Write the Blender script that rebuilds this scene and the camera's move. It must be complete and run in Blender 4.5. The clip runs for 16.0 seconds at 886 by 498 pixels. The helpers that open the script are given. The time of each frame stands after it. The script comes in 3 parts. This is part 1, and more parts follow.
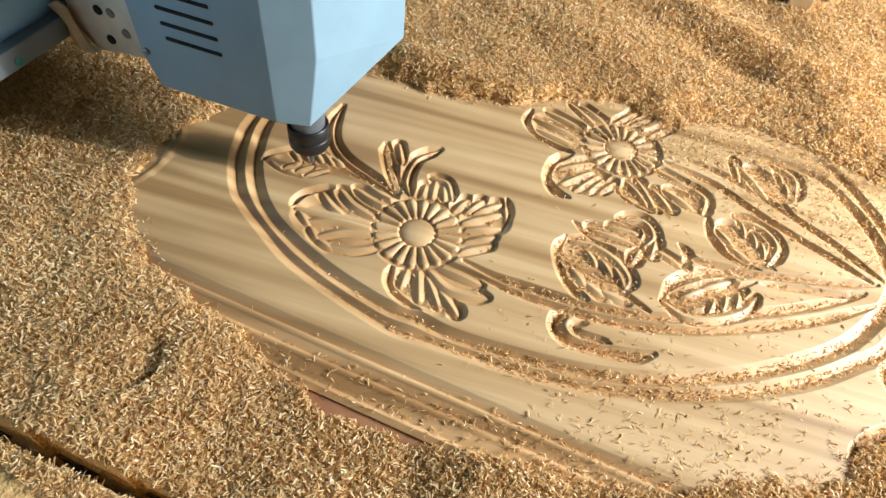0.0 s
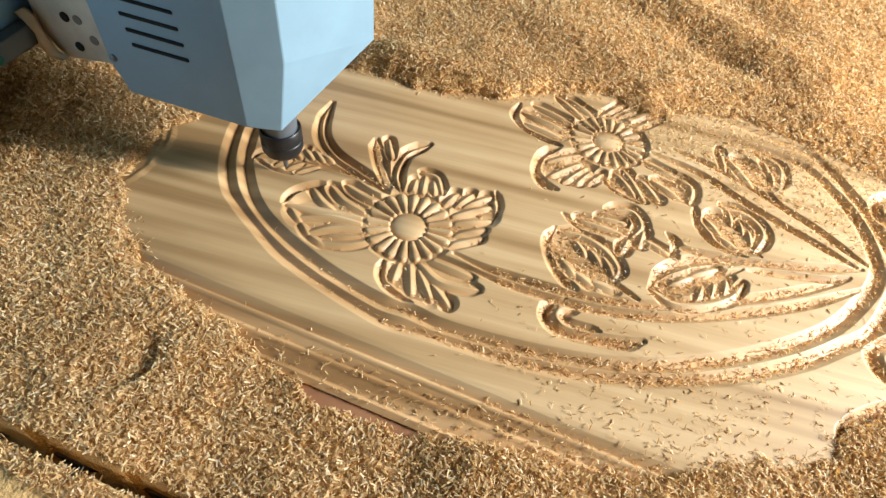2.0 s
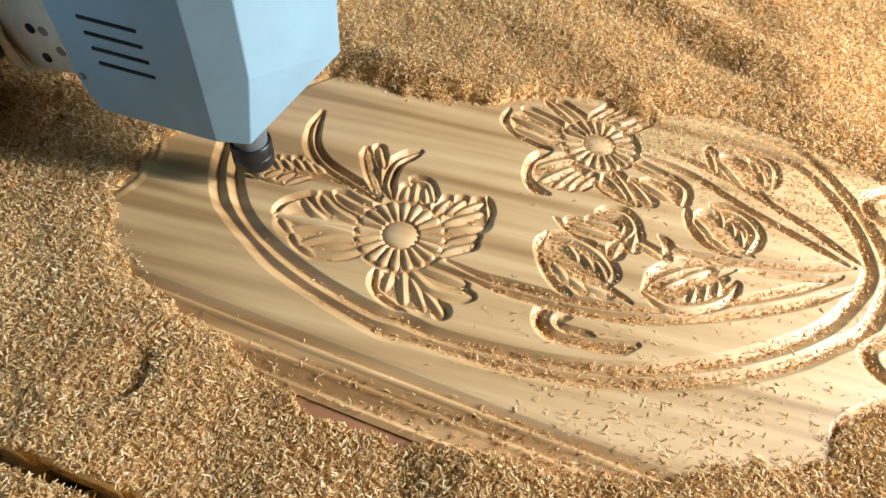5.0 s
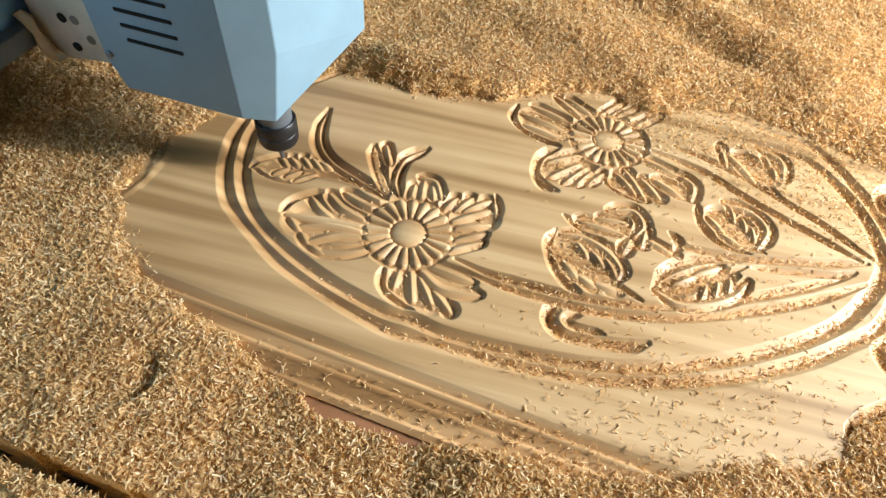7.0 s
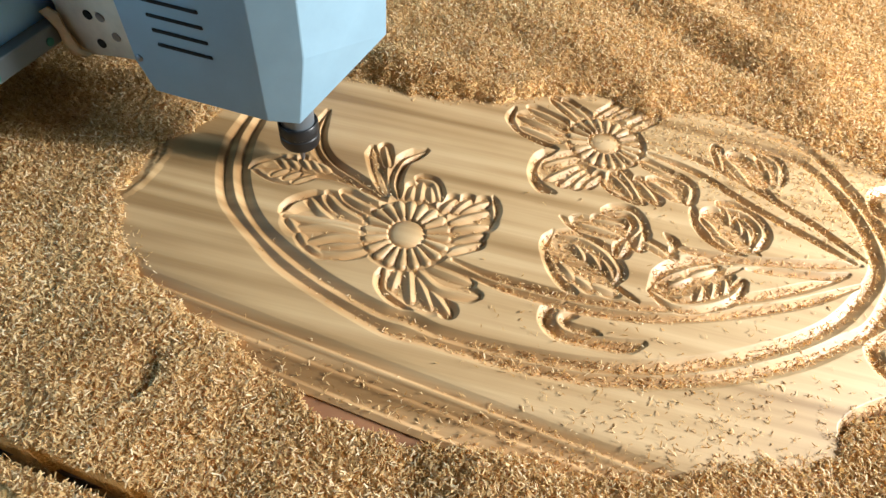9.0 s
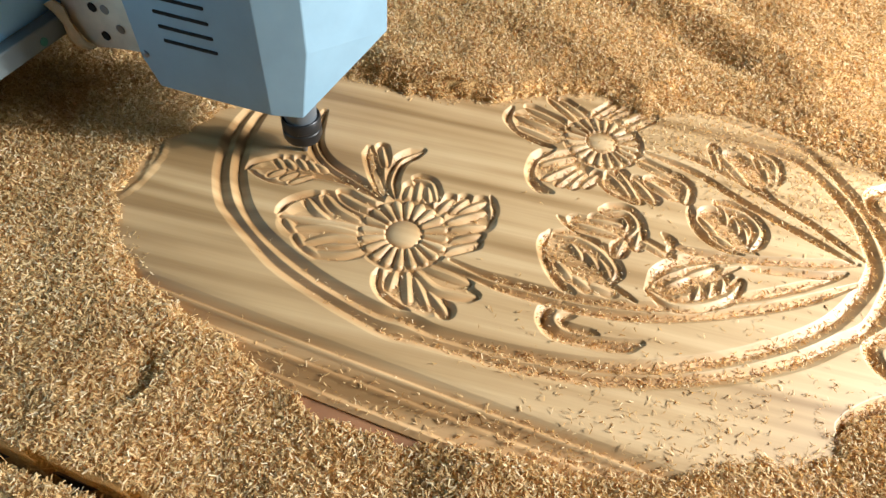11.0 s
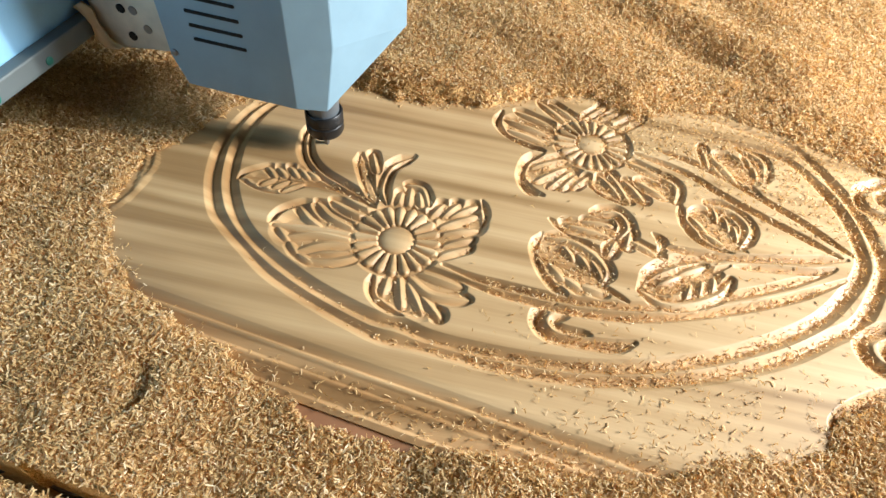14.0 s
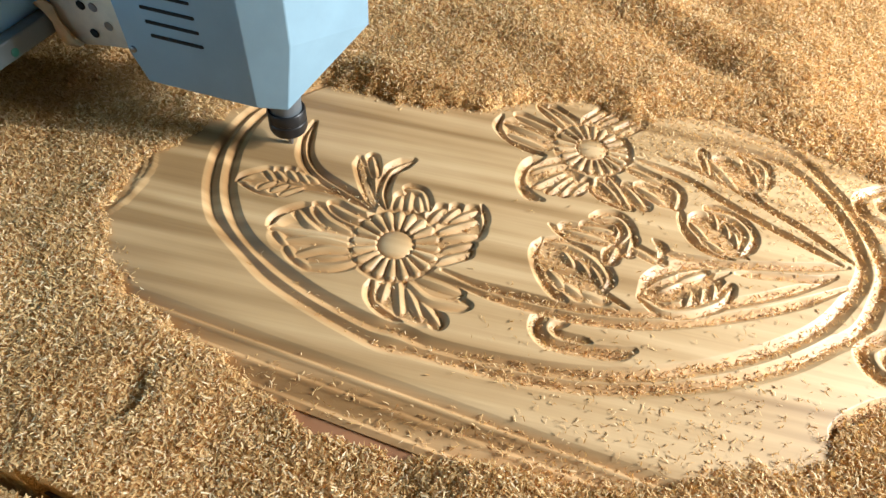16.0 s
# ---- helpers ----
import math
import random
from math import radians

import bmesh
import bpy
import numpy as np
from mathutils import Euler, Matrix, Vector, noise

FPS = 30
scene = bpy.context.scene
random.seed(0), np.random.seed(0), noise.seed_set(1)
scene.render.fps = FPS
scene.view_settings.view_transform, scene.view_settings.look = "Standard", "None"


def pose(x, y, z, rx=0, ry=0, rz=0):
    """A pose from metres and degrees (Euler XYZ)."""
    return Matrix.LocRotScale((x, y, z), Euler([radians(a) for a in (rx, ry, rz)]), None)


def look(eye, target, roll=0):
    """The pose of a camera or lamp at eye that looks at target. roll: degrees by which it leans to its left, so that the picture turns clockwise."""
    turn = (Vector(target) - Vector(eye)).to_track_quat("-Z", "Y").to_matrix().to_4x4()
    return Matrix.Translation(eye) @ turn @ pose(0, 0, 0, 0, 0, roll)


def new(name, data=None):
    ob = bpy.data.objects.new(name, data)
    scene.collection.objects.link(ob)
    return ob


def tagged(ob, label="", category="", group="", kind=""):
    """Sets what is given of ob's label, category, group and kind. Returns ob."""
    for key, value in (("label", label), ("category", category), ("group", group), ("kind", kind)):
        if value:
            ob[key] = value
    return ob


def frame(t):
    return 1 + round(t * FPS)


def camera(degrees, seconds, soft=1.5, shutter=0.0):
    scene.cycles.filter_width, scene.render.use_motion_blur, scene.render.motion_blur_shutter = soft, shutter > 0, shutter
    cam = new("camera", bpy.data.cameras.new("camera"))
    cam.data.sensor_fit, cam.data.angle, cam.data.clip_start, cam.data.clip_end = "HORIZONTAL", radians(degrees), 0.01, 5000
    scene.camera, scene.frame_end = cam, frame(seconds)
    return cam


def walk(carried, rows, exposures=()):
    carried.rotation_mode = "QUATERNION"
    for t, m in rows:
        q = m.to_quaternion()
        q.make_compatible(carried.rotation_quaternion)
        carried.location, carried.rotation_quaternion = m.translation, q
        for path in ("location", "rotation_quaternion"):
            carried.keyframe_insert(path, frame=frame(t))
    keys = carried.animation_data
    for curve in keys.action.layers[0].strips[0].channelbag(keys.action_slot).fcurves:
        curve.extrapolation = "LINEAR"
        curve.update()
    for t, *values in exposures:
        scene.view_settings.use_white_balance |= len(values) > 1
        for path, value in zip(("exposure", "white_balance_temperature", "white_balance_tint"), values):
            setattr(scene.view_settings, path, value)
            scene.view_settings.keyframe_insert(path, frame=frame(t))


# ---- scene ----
cam = camera(73.0, 16.0, soft=1.45)
# seconds, x, y, z, yaw, pitch, roll
PATH = [
    (0.0, -0.0042, -0.0036, 0.3964, 15.89, -51.74, 8.80),
    (0.5, -0.0021, -0.0017, 0.3959, 15.68, -52.14, 8.58),
    (1.0, -0.0037, -0.0035, 0.3956, 14.87, -52.05, 9.54),
    (1.5, -0.0006, -0.0084, 0.3971, 14.25, -51.79, 9.65),
    (2.0, 0.0011, -0.0091, 0.3982, 15.01, -51.78, 8.36),
    (2.5, -0.0003, -0.0077, 0.3976, 14.86, -51.42, 8.46),
    (3.0, 0.0008, -0.0050, 0.4008, 15.28, -51.16, 7.85),
    (3.5, 0.0033, -0.0042, 0.3990, 14.75, -51.77, 7.49),
    (4.0, 0.0036, -0.0054, 0.3997, 14.42, -51.49, 7.72),
    (6.5, 0.0029, -0.0016, 0.4006, 15.26, -51.66, 6.58),
    (7.0, 0.0010, -0.0012, 0.3994, 15.56, -52.01, 6.38),
    (7.5, 0.0000, 0.0000, 0.4000, 16.00, -52.00, 6.00),
    (8.0, 0.0001, 0.0001, 0.4015, 15.26, -51.89, 6.64),
    (8.5, 0.0004, -0.0025, 0.4018, 15.07, -51.79, 6.90),
    (9.0, 0.0006, -0.0048, 0.4016, 15.04, -51.75, 6.93),
    (11.5, 0.0014, -0.0023, 0.4015, 14.72, -51.79, 6.84),
    (12.0, 0.0011, 0.0003, 0.4032, 14.44, -51.47, 6.50),
    (12.5, 0.0013, -0.0030, 0.4058, 14.87, -51.06, 6.34),
    (13.0, 0.0031, -0.0013, 0.4045, 14.30, -51.27, 6.26),
    (13.5, 0.0040, -0.0018, 0.4039, 14.19, -51.48, 6.28),
    (14.0, 0.0041, -0.0036, 0.4043, 14.23, -51.38, 6.12),
    (14.5, 0.0004, -0.0037, 0.4070, 14.27, -50.92, 6.75),
    (15.0, 0.0016, -0.0013, 0.4058, 14.12, -51.03, 6.54),
    (15.5, 0.0031, 0.0014, 0.4035, 13.94, -51.50, 6.44),
    (16.0, 0.0017, 0.0013, 0.4043, 14.01, -51.35, 6.66),
]
walk(cam, [(t, pose(x, y, z, 90 + pitch, 0, yaw) @ pose(0, 0, 0, 0, 0, roll)) for t, x, y, z, yaw, pitch, roll in PATH])

# ---- light: a bright workshop window to the right, open daylight beyond it ----
SUN_AZ, SUN_EL = 14.0, 25.0
world = bpy.data.worlds.new("daylight")
scene.world = world
world.use_nodes = True
sky = world.node_tree.nodes.new("ShaderNodeTexSky")
sky.sky_type, sky.sun_disc = "NISHITA", False
sky.sun_elevation, sky.sun_rotation = radians(SUN_EL), radians(90 - SUN_AZ)
back = world.node_tree.nodes["Background"]
back.inputs["Strength"].default_value = 0.05
world.node_tree.links.new(sky.outputs[0], back.inputs["Color"])

toward = Vector((math.cos(radians(SUN_EL)) * math.cos(radians(SUN_AZ)), math.cos(radians(SUN_EL)) * math.sin(radians(SUN_AZ)), math.sin(radians(SUN_EL))))
sun = new("sun", bpy.data.lights.new("sun", "SUN"))
sun.data.energy, sun.data.angle, sun.data.color = 2.2, radians(1.5), (1.0, 0.97, 0.90)
sun.matrix_world = look(toward * 6, (0, 0, 0))
pane = new("window_daylight", bpy.data.lights.new("window_daylight", "AREA"))
pane.data.shape, pane.data.size, pane.data.size_y = "RECTANGLE", 0.40, 0.30
pane.data.energy, pane.data.color = 34.0, (0.93, 0.98, 1.0)
pane.matrix_world = look((1.06, 0.70, 0.50), (0.02, 0.42, 0.0))
scene.view_settings.exposure = 0.2


# ---- materials ----
def material(name, rough=0.5, metal=0.0, spec=0.5):
    m = bpy.data.materials.new(name)
    m.use_nodes = True
    t = m.node_tree
    b = t.nodes["Principled BSDF"]
    b.inputs["Roughness"].default_value, b.inputs["Metallic"].default_value = rough, metal
    b.inputs["Specular IOR Level"].default_value = spec
    return m, t, b


def node(t, kind, **values):
    n = t.nodes.new(kind)
    for key, value in values.items():
        n.inputs[key.replace("_", " ")].default_value = value
    return n


def ramp(t, source, stops):
    n = t.nodes.new("ShaderNodeValToRGB")
    e = n.color_ramp.elements
    while len(e) < len(stops):
        e.new(0.5)
    for k, (at, c) in zip(e, stops):
        k.position, k.color = at, (*c, 1)
    t.links.new(source, n.inputs["Fac"])
    return n.outputs["Color"]


def mixed(t, a, b, fac, how="MIX"):
    n = t.nodes.new("ShaderNodeMix")
    n.data_type, n.blend_type = "RGBA", how
    if isinstance(fac, float):
        n.inputs["Factor"].default_value = fac
    else:
        t.links.new(fac, n.inputs["Factor"])
    t.links.new(a, n.inputs["A"])
    if isinstance(b, tuple):
        n.inputs["B"].default_value = (*b, 1)
    else:
        t.links.new(b, n.inputs["B"])
    return n.outputs["Result"]


def bumped(t, b, source, strength, distance):
    n = node(t, "ShaderNodeBump", Strength=strength, Distance=distance)
    t.links.new(source, n.inputs["Height"])
    t.links.new(n.outputs["Normal"], b.inputs["Normal"])


def wood_material(name, light, mid, dark):
    """Planed softwood: broad dark bands and fine fibres along the grain."""
    m, t, b = material(name, 0.48, spec=0.33)
    co = t.nodes.new("ShaderNodeTexCoord")
    turn = node(t, "ShaderNodeMapping")
    turn.inputs["Rotation"].default_value = (0, 0, radians(-7))
    t.links.new(co.outputs["Object"], turn.inputs["Vector"])
    def streaks(sx, sy, scale, detail):
        s = node(t, "ShaderNodeMapping")
        s.inputs["Scale"].default_value = (sx, sy, 1)
        n = node(t, "ShaderNodeTexNoise", Scale=scale, Detail=detail, Roughness=0.55)
        t.links.new(turn.outputs[0], s.inputs["Vector"])
        t.links.new(s.outputs[0], n.inputs["Vector"])
        return n.outputs["Fac"]
    # the dark bands grow denser towards the board's -x end
    lengthwise = node(t, "ShaderNodeSeparateXYZ")
    t.links.new(turn.outputs[0], lengthwise.inputs[0])
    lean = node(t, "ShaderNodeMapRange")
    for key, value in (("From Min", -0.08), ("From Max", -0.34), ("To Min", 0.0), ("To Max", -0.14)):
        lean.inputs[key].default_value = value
    t.links.new(lengthwise.outputs["X"], lean.inputs["Value"])
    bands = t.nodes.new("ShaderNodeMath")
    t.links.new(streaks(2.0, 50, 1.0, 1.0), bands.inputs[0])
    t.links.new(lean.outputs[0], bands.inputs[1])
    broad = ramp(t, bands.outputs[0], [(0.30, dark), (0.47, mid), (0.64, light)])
    fine = ramp(t, streaks(12, 520, 1.0, 3), [(0.3, (0.80, 0.76, 0.70)), (0.7, (1.0, 1.0, 1.0))])
    rings = ramp(t, streaks(2.6, 95, 1.0, 2), [(0.36, (0.70, 0.61, 0.50)), (0.52, (1.0, 1.0, 1.0))])
    blot = ramp(t, streaks(7, 11, 1.0, 3), [(0.3, (0.88, 0.84, 0.80)), (0.65, (1.0, 1.0, 1.0))])
    c = mixed(t, broad, fine, 0.35, "MULTIPLY")
    c = mixed(t, c, rings, 0.28, "MULTIPLY")
    c = mixed(t, c, blot, 0.8, "MULTIPLY")
    # freshly cut wood is pinker than the weathered face
    part_z = t.nodes.new("ShaderNodeSeparateXYZ")
    t.links.new(co.outputs["Object"], part_z.inputs[0])
    fresh = node(t, "ShaderNodeMapRange")
    fresh.inputs["From Min"].default_value, fresh.inputs["From Max"].default_value = -0.0012, -0.0028
    t.links.new(part_z.outputs["Z"], fresh.inputs["Value"])
    c = mixed(t, c, mixed(t, c, (1.07, 0.975, 0.90), 1.0, "MULTIPLY"), fresh.outputs[0])
    t.links.new(c, b.inputs["Base Color"])
    bumped(t, b, streaks(30, 700, 1.0, 4), 0.12, 0.0006)
    return m


def chip_material():
    """Loose shavings: every flake its own tone."""
    m, t, b = material("wood_shavings", 0.7, spec=0.2)
    geo = t.nodes.new("ShaderNodeNewGeometry")
    tone = ramp(t, geo.outputs["Random Per Island"], [(0.0, (0.50, 0.325, 0.135)), (0.3, (0.67, 0.478, 0.222)), (0.75, (0.815, 0.645, 0.355)), (1.0, (0.93, 0.83, 0.58))])
    co = t.nodes.new("ShaderNodeTexCoord")
    n = node(t, "ShaderNodeTexNoise", Scale=9.0, Detail=4.0)
    t.links.new(co.outputs["Object"], n.inputs["Vector"])
    patch = ramp(t, n.outputs["Fac"], [(0.3, (0.88, 0.84, 0.80)), (0.62, (1, 1, 1))])
    c = mixed(t, tone, patch, 1.0, "MULTIPLY")
    t.links.new(c, b.inputs["Base Color"])
    # thin shavings let some light through
    thin = t.nodes.new("ShaderNodeBsdfTranslucent")
    t.links.new(mixed(t, c, (1.0, 0.73, 0.42), 1.0, "MULTIPLY"), thin.inputs["Color"])
    both = node(t, "ShaderNodeMixShader", Fac=0.40)
    t.links.new(b.outputs[0], both.inputs[1])
    t.links.new(thin.outputs[0], both.inputs[2])
    t.links.new(both.outputs[0], t.nodes["Material Output"].inputs["Surface"])
    return m


def bed_material():
    """The packed dust between the flakes."""
    m, t, b = material("packed_sawdust", 0.9, spec=0.1)
    co = t.nodes.new("ShaderNodeTexCoord")
    n = node(t, "ShaderNodeTexNoise", Scale=420.0, Detail=4.0)
    t.links.new(co.outputs["Object"], n.inputs["Vector"])
    c = ramp(t, n.outputs["Fac"], [(0.3, (0.47, 0.29, 0.12)), (0.55, (0.62, 0.40, 0.17)), (0.75, (0.70, 0.47, 0.22))])
    t.links.new(c, b.inputs["Base Color"])
    bumped(t, b, n.outputs["Fac"], 0.9, 0.002)
    return m


def paint_material(name, colour, rough=0.4, metal=0.0, dust=0.12, grain=0.1):
    """Painted or bare metal with faint handling marks and settled dust."""
    m, t, b = material(name, rough, metal)
    co = t.nodes.new("ShaderNodeTexCoord")
    n = node(t, "ShaderNodeTexNoise", Scale=22.0, Detail=6.0, Roughness=0.6)
    fine = node(t, "ShaderNodeTexNoise", Scale=900.0, Detail=2.0)
    for k in (n, fine):
        t.links.new(co.outputs["Object"], k.inputs["Vector"])
    low = tuple(v * (1 - dust) for v in colour)
    c = ramp(t, n.outputs["Fac"], [(0.3, low), (0.65, colour)])
    t.links.new(c, b.inputs["Base Color"])
    r = node(t, "ShaderNodeMapRange")
    r.inputs["To Min"].default_value, r.inputs["To Max"].default_value = rough - 0.08, rough + 0.12
    t.links.new(n.outputs["Fac"], r.inputs["Value"])
    t.links.new(r.outputs[0], b.inputs["Roughness"])
    bumped(t, b, fine.outputs["Fac"], grain, 0.0002)
    return m


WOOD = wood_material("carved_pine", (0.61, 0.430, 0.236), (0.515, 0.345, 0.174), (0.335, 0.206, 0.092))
CHIPS, BED = chip_material(), bed_material()
BLUE = paint_material("pale_blue_paint", (0.215, 0.35, 0.45), 0.40)
BEAM = paint_material("blue_paint", (0.30, 0.60, 0.88), 0.35)
STEEL = paint_material("bare_steel", (0.24, 0.25, 0.27), 0.38, 0.8)
NOSE = paint_material("ground_steel", (0.15, 0.175, 0.20), 0.35, 0.35)
RAIL = paint_material("rail_steel", (0.13, 0.16, 0.17), 0.5, 0.2)
PLATE = paint_material("dusty_aluminium", (0.72, 0.64, 0.52), 0.6, 0.0, 0.35)
BLACK = paint_material("black_oxide", (0.022, 0.023, 0.025), 0.35, 0.4)
HOLE = paint_material("dark_void", (0.006, 0.006, 0.006), 0.9)
TEAL = paint_material("teal_plastic", (0.008, 0.15, 0.115), 0.5)
TABLE = paint_material("grey_table", (0.10, 0.09, 0.08), 0.6)
PLASTER = paint_material("workshop_plaster", (0.28, 0.185, 0.095), 0.9, 0, 0.15)
EDGE = paint_material("red_brown_edge_wood", (0.32, 0.145, 0.065), 0.7, 0, 0.25)
TAN = paint_material("dust_caked_felt", (0.78, 0.57, 0.34), 0.9, 0, 0.4)
GAP_BROWN = paint_material("gap_brown", (0.30, 0.17, 0.08), 0.8, 0, 0.4)
CONCRETE = paint_material("concrete", (0.17, 0.125, 0.08), 0.9, 0, 0.3)


# ---- building helpers ----
def part(name, bm, mat, parent=None, label=""):
    me = bpy.data.meshes.new(name)
    bmesh.ops.recalc_face_normals(bm, faces=bm.faces)
    bm.to_mesh(me)
    bm.free()
    me.materials.append(mat)
    ob = new(name, me)
    if parent:
        ob.parent = parent
    return tagged(ob, label)


def box(bm, lo, hi, bevel=0.0):
    c = [(a + b) / 2 for a, b in zip(lo, hi)]
    s = [b - a for a, b in zip(lo, hi)]
    made = bmesh.ops.create_cube(bm, size=1, matrix=Matrix.Translation(c) @ Matrix.Diagonal((*s, 1)))
    if bevel:
        edges = {e for v in made["verts"] for e in v.link_edges}
        bmesh.ops.bevel(bm, geom=list(edges), offset=bevel, segments=2, affect="EDGES", profile=0.6)


def turned(bm, outline, segments=40, at=(0, 0, 0), axis="z"):
    """A body turned on a lathe: outline of (radius, height) from one end to the other."""
    rings = []
    for r, h in outline:
        ring = []
        for k in range(segments):
            a = 2 * math.pi * k / segments
            p = (r * math.cos(a), r * math.sin(a), h)
            if axis == "y":
                p = (p[0], p[2], p[1])
            if axis == "x":
                p = (p[2], p[0], p[1])
            ring.append(bm.verts.new(Vector(p) + Vector(at)))
        rings.append(ring)
    for a, b in zip(rings, rings[1:]):
        for k in range(segments):
            bm.faces.new((a[k], a[k - 1], b[k - 1], b[k]))
    bm.faces.new(rings[0])
    bm.faces.new(rings[-1][::-1])


def smooth(ob, degrees=35):
    for p in ob.data.polygons:
        p.use_smooth = True
    ob.data.set_sharp_from_angle(angle=radians(degrees))
    return ob


def sheet(name, xs, ys, z, mat, skirt=None):
    """A relief surface over the grid xs by ys, with sides down to the height skirt."""
    nx, ny = len(xs), len(ys)
    gx, gy = np.meshgrid(xs, ys)
    co = np.stack([gx, gy, z], -1).reshape(-1, 3)
    i = np.arange(nx * ny).reshape(ny, nx)
    quads = np.stack([i[:-1, :-1], i[:-1, 1:], i[1:, 1:], i[1:, :-1]], -1).reshape(-1, 4)
    if skirt is not None:
        rim = np.concatenate([i[0, :], i[1:, -1], i[-1, -2::-1], i[-2:0:-1, 0]])
        low = co[rim].copy()
        low[:, 2] = skirt
        base = len(co) + np.arange(len(rim))
        co = np.concatenate([co, co[rim], low])
        top, low = base, base + len(rim)
        quads = np.concatenate([quads, np.stack([np.roll(top, -1), top, low, np.roll(low, -1)], -1)])
    return faces(name, co, quads, mat)


def faces(name, co, quads, mat, smooth_all=True):
    me = bpy.data.meshes.new(name)
    me.vertices.add(len(co))
    me.vertices.foreach_set("co", np.ascontiguousarray(co, dtype=np.float32).ravel())
    me.loops.add(quads.size)
    me.loops.foreach_set("vertex_index", np.ascontiguousarray(quads, dtype=np.int32).ravel())
    me.polygons.add(len(quads))
    me.polygons.foreach_set("loop_start", np.arange(0, quads.size, 4, dtype=np.int32))
    me.update(calc_edges=True)
    me.validate()
    me.polygons.foreach_set("use_smooth", np.full(len(quads), smooth_all))
    me.materials.append(mat)
    return new(name, me)


def softnoise(x, y, scale, seed):
    """Smooth random hills between about -1 and 1, from a few crossing waves of mixed direction."""
    rng = np.random.default_rng(seed)
    total = np.zeros_like(x)
    for k in range(14):
        a, f, p = rng.uniform(0, 2 * math.pi), scale * rng.uniform(0.5, 1.9), rng.uniform(0, 2 * math.pi)
        total += np.sin((x * math.cos(a) + y * math.sin(a)) * f + p)
    return total / 5.0


def curve(points, step=0.7):
    """A smooth line through the points (millimetres), sampled evenly."""
    p = np.array(points, float)
    p = np.vstack([2 * p[0] - p[1], p, 2 * p[-1] - p[-2]])
    out = []
    for a, b, c, d in zip(p, p[1:], p[2:], p[3:]):
        n = max(2, int(np.linalg.norm(c - b) / step))
        s = (np.arange(n) / n)[:, None]
        out.append(0.5 * (2 * b + (c - a) * s + (2 * a - 5 * b + 4 * c - d) * s**2 + (3 * b - a - 3 * c + d) * s**3))
    return np.vstack(out + [p[-2:-1]])


# ---- the carved panel: cutter strokes (kind, radius, depth, way), all in millimetres ----
BORDER = [
    ("g", 9, 5, [(-268, 492), (-288, 465), (-308, 436), (-318, 410), (-320, 385), (-318, 362), (-314, 342), (-299, 307), (-278, 278), (-259, 264), (-237, 252), (-204, 235), (-176, 226), (-146, 219), (-126, 215), (-92, 210), (-66, 213), (-31, 216), (-3, 218), (50, 227), (91, 240), (131, 257), (173, 280), (216, 310), (248, 340), (273, 365), (290, 403), (300, 446), (282, 505), (258, 543), (231, 575), (197, 584), (150, 591), (102, 600)]),
    ("g", 9, 5, [(-250, 506), (-274, 474), (-294, 443), (-304, 419), (-307, 392), (-305, 372), (-300, 349), (-285, 314), (-265, 287), (-247, 270), (-226, 257), (-197, 245), (-166, 235), (-139, 229), (-105, 224), (-83, 226), (-54, 223), (-6, 228), (47, 238), (89, 251), (130, 270), (172, 296), (216, 331), (244, 360), (265, 393), (279, 422), (282, 446), (271, 490), (248, 527), (216, 556), (166, 561), (117, 566)]),
]
BEDS = [
    ("f", 17, 2.4, [(5, 351), (33, 333), (56, 323)]),
    ("f", 14, 2.4, [(134, 442), (154, 427), (172, 417)]),
    ("f", 12, 2.4, [(99, 337), (126, 353), (157, 373)]),
    ("f", 13, 2.4, [(149, 534), (185, 509)]),
    ("f", 11, 2, [(15, 378), (40, 381), (68, 386)]),
    ("f", 21, 2.4, [(-210, 282), (-182, 287), (-155, 297)]),
    ("f", 17, 2.4, [(-81, 329), (-61, 350)]),
    ("f", 14, 2.4, [(-109, 258), (-88, 250), (-66, 248)]),
    ("f", 10, 2, [(-84, 275), (-48, 272)]),
    ("f", 11, 2, [(-129, 355), (-119, 358)]),
    ("f", 16, 2.4, [(-63, 499), (-19, 492)]),
    ("f", 17, 2.4, [(-24, 433), (10, 451)]),
    ("f", 13, 2.4, [(39, 447), (70, 438)]),
    ("f", 12, 2.4, [(80, 462), (106, 455)]),
    ("f", 12, 2, [(-30, 538), (-6, 529)]),
    ("f", 6, 2.4, [(-187, 389), (-170, 367), (-150, 340)]),
]
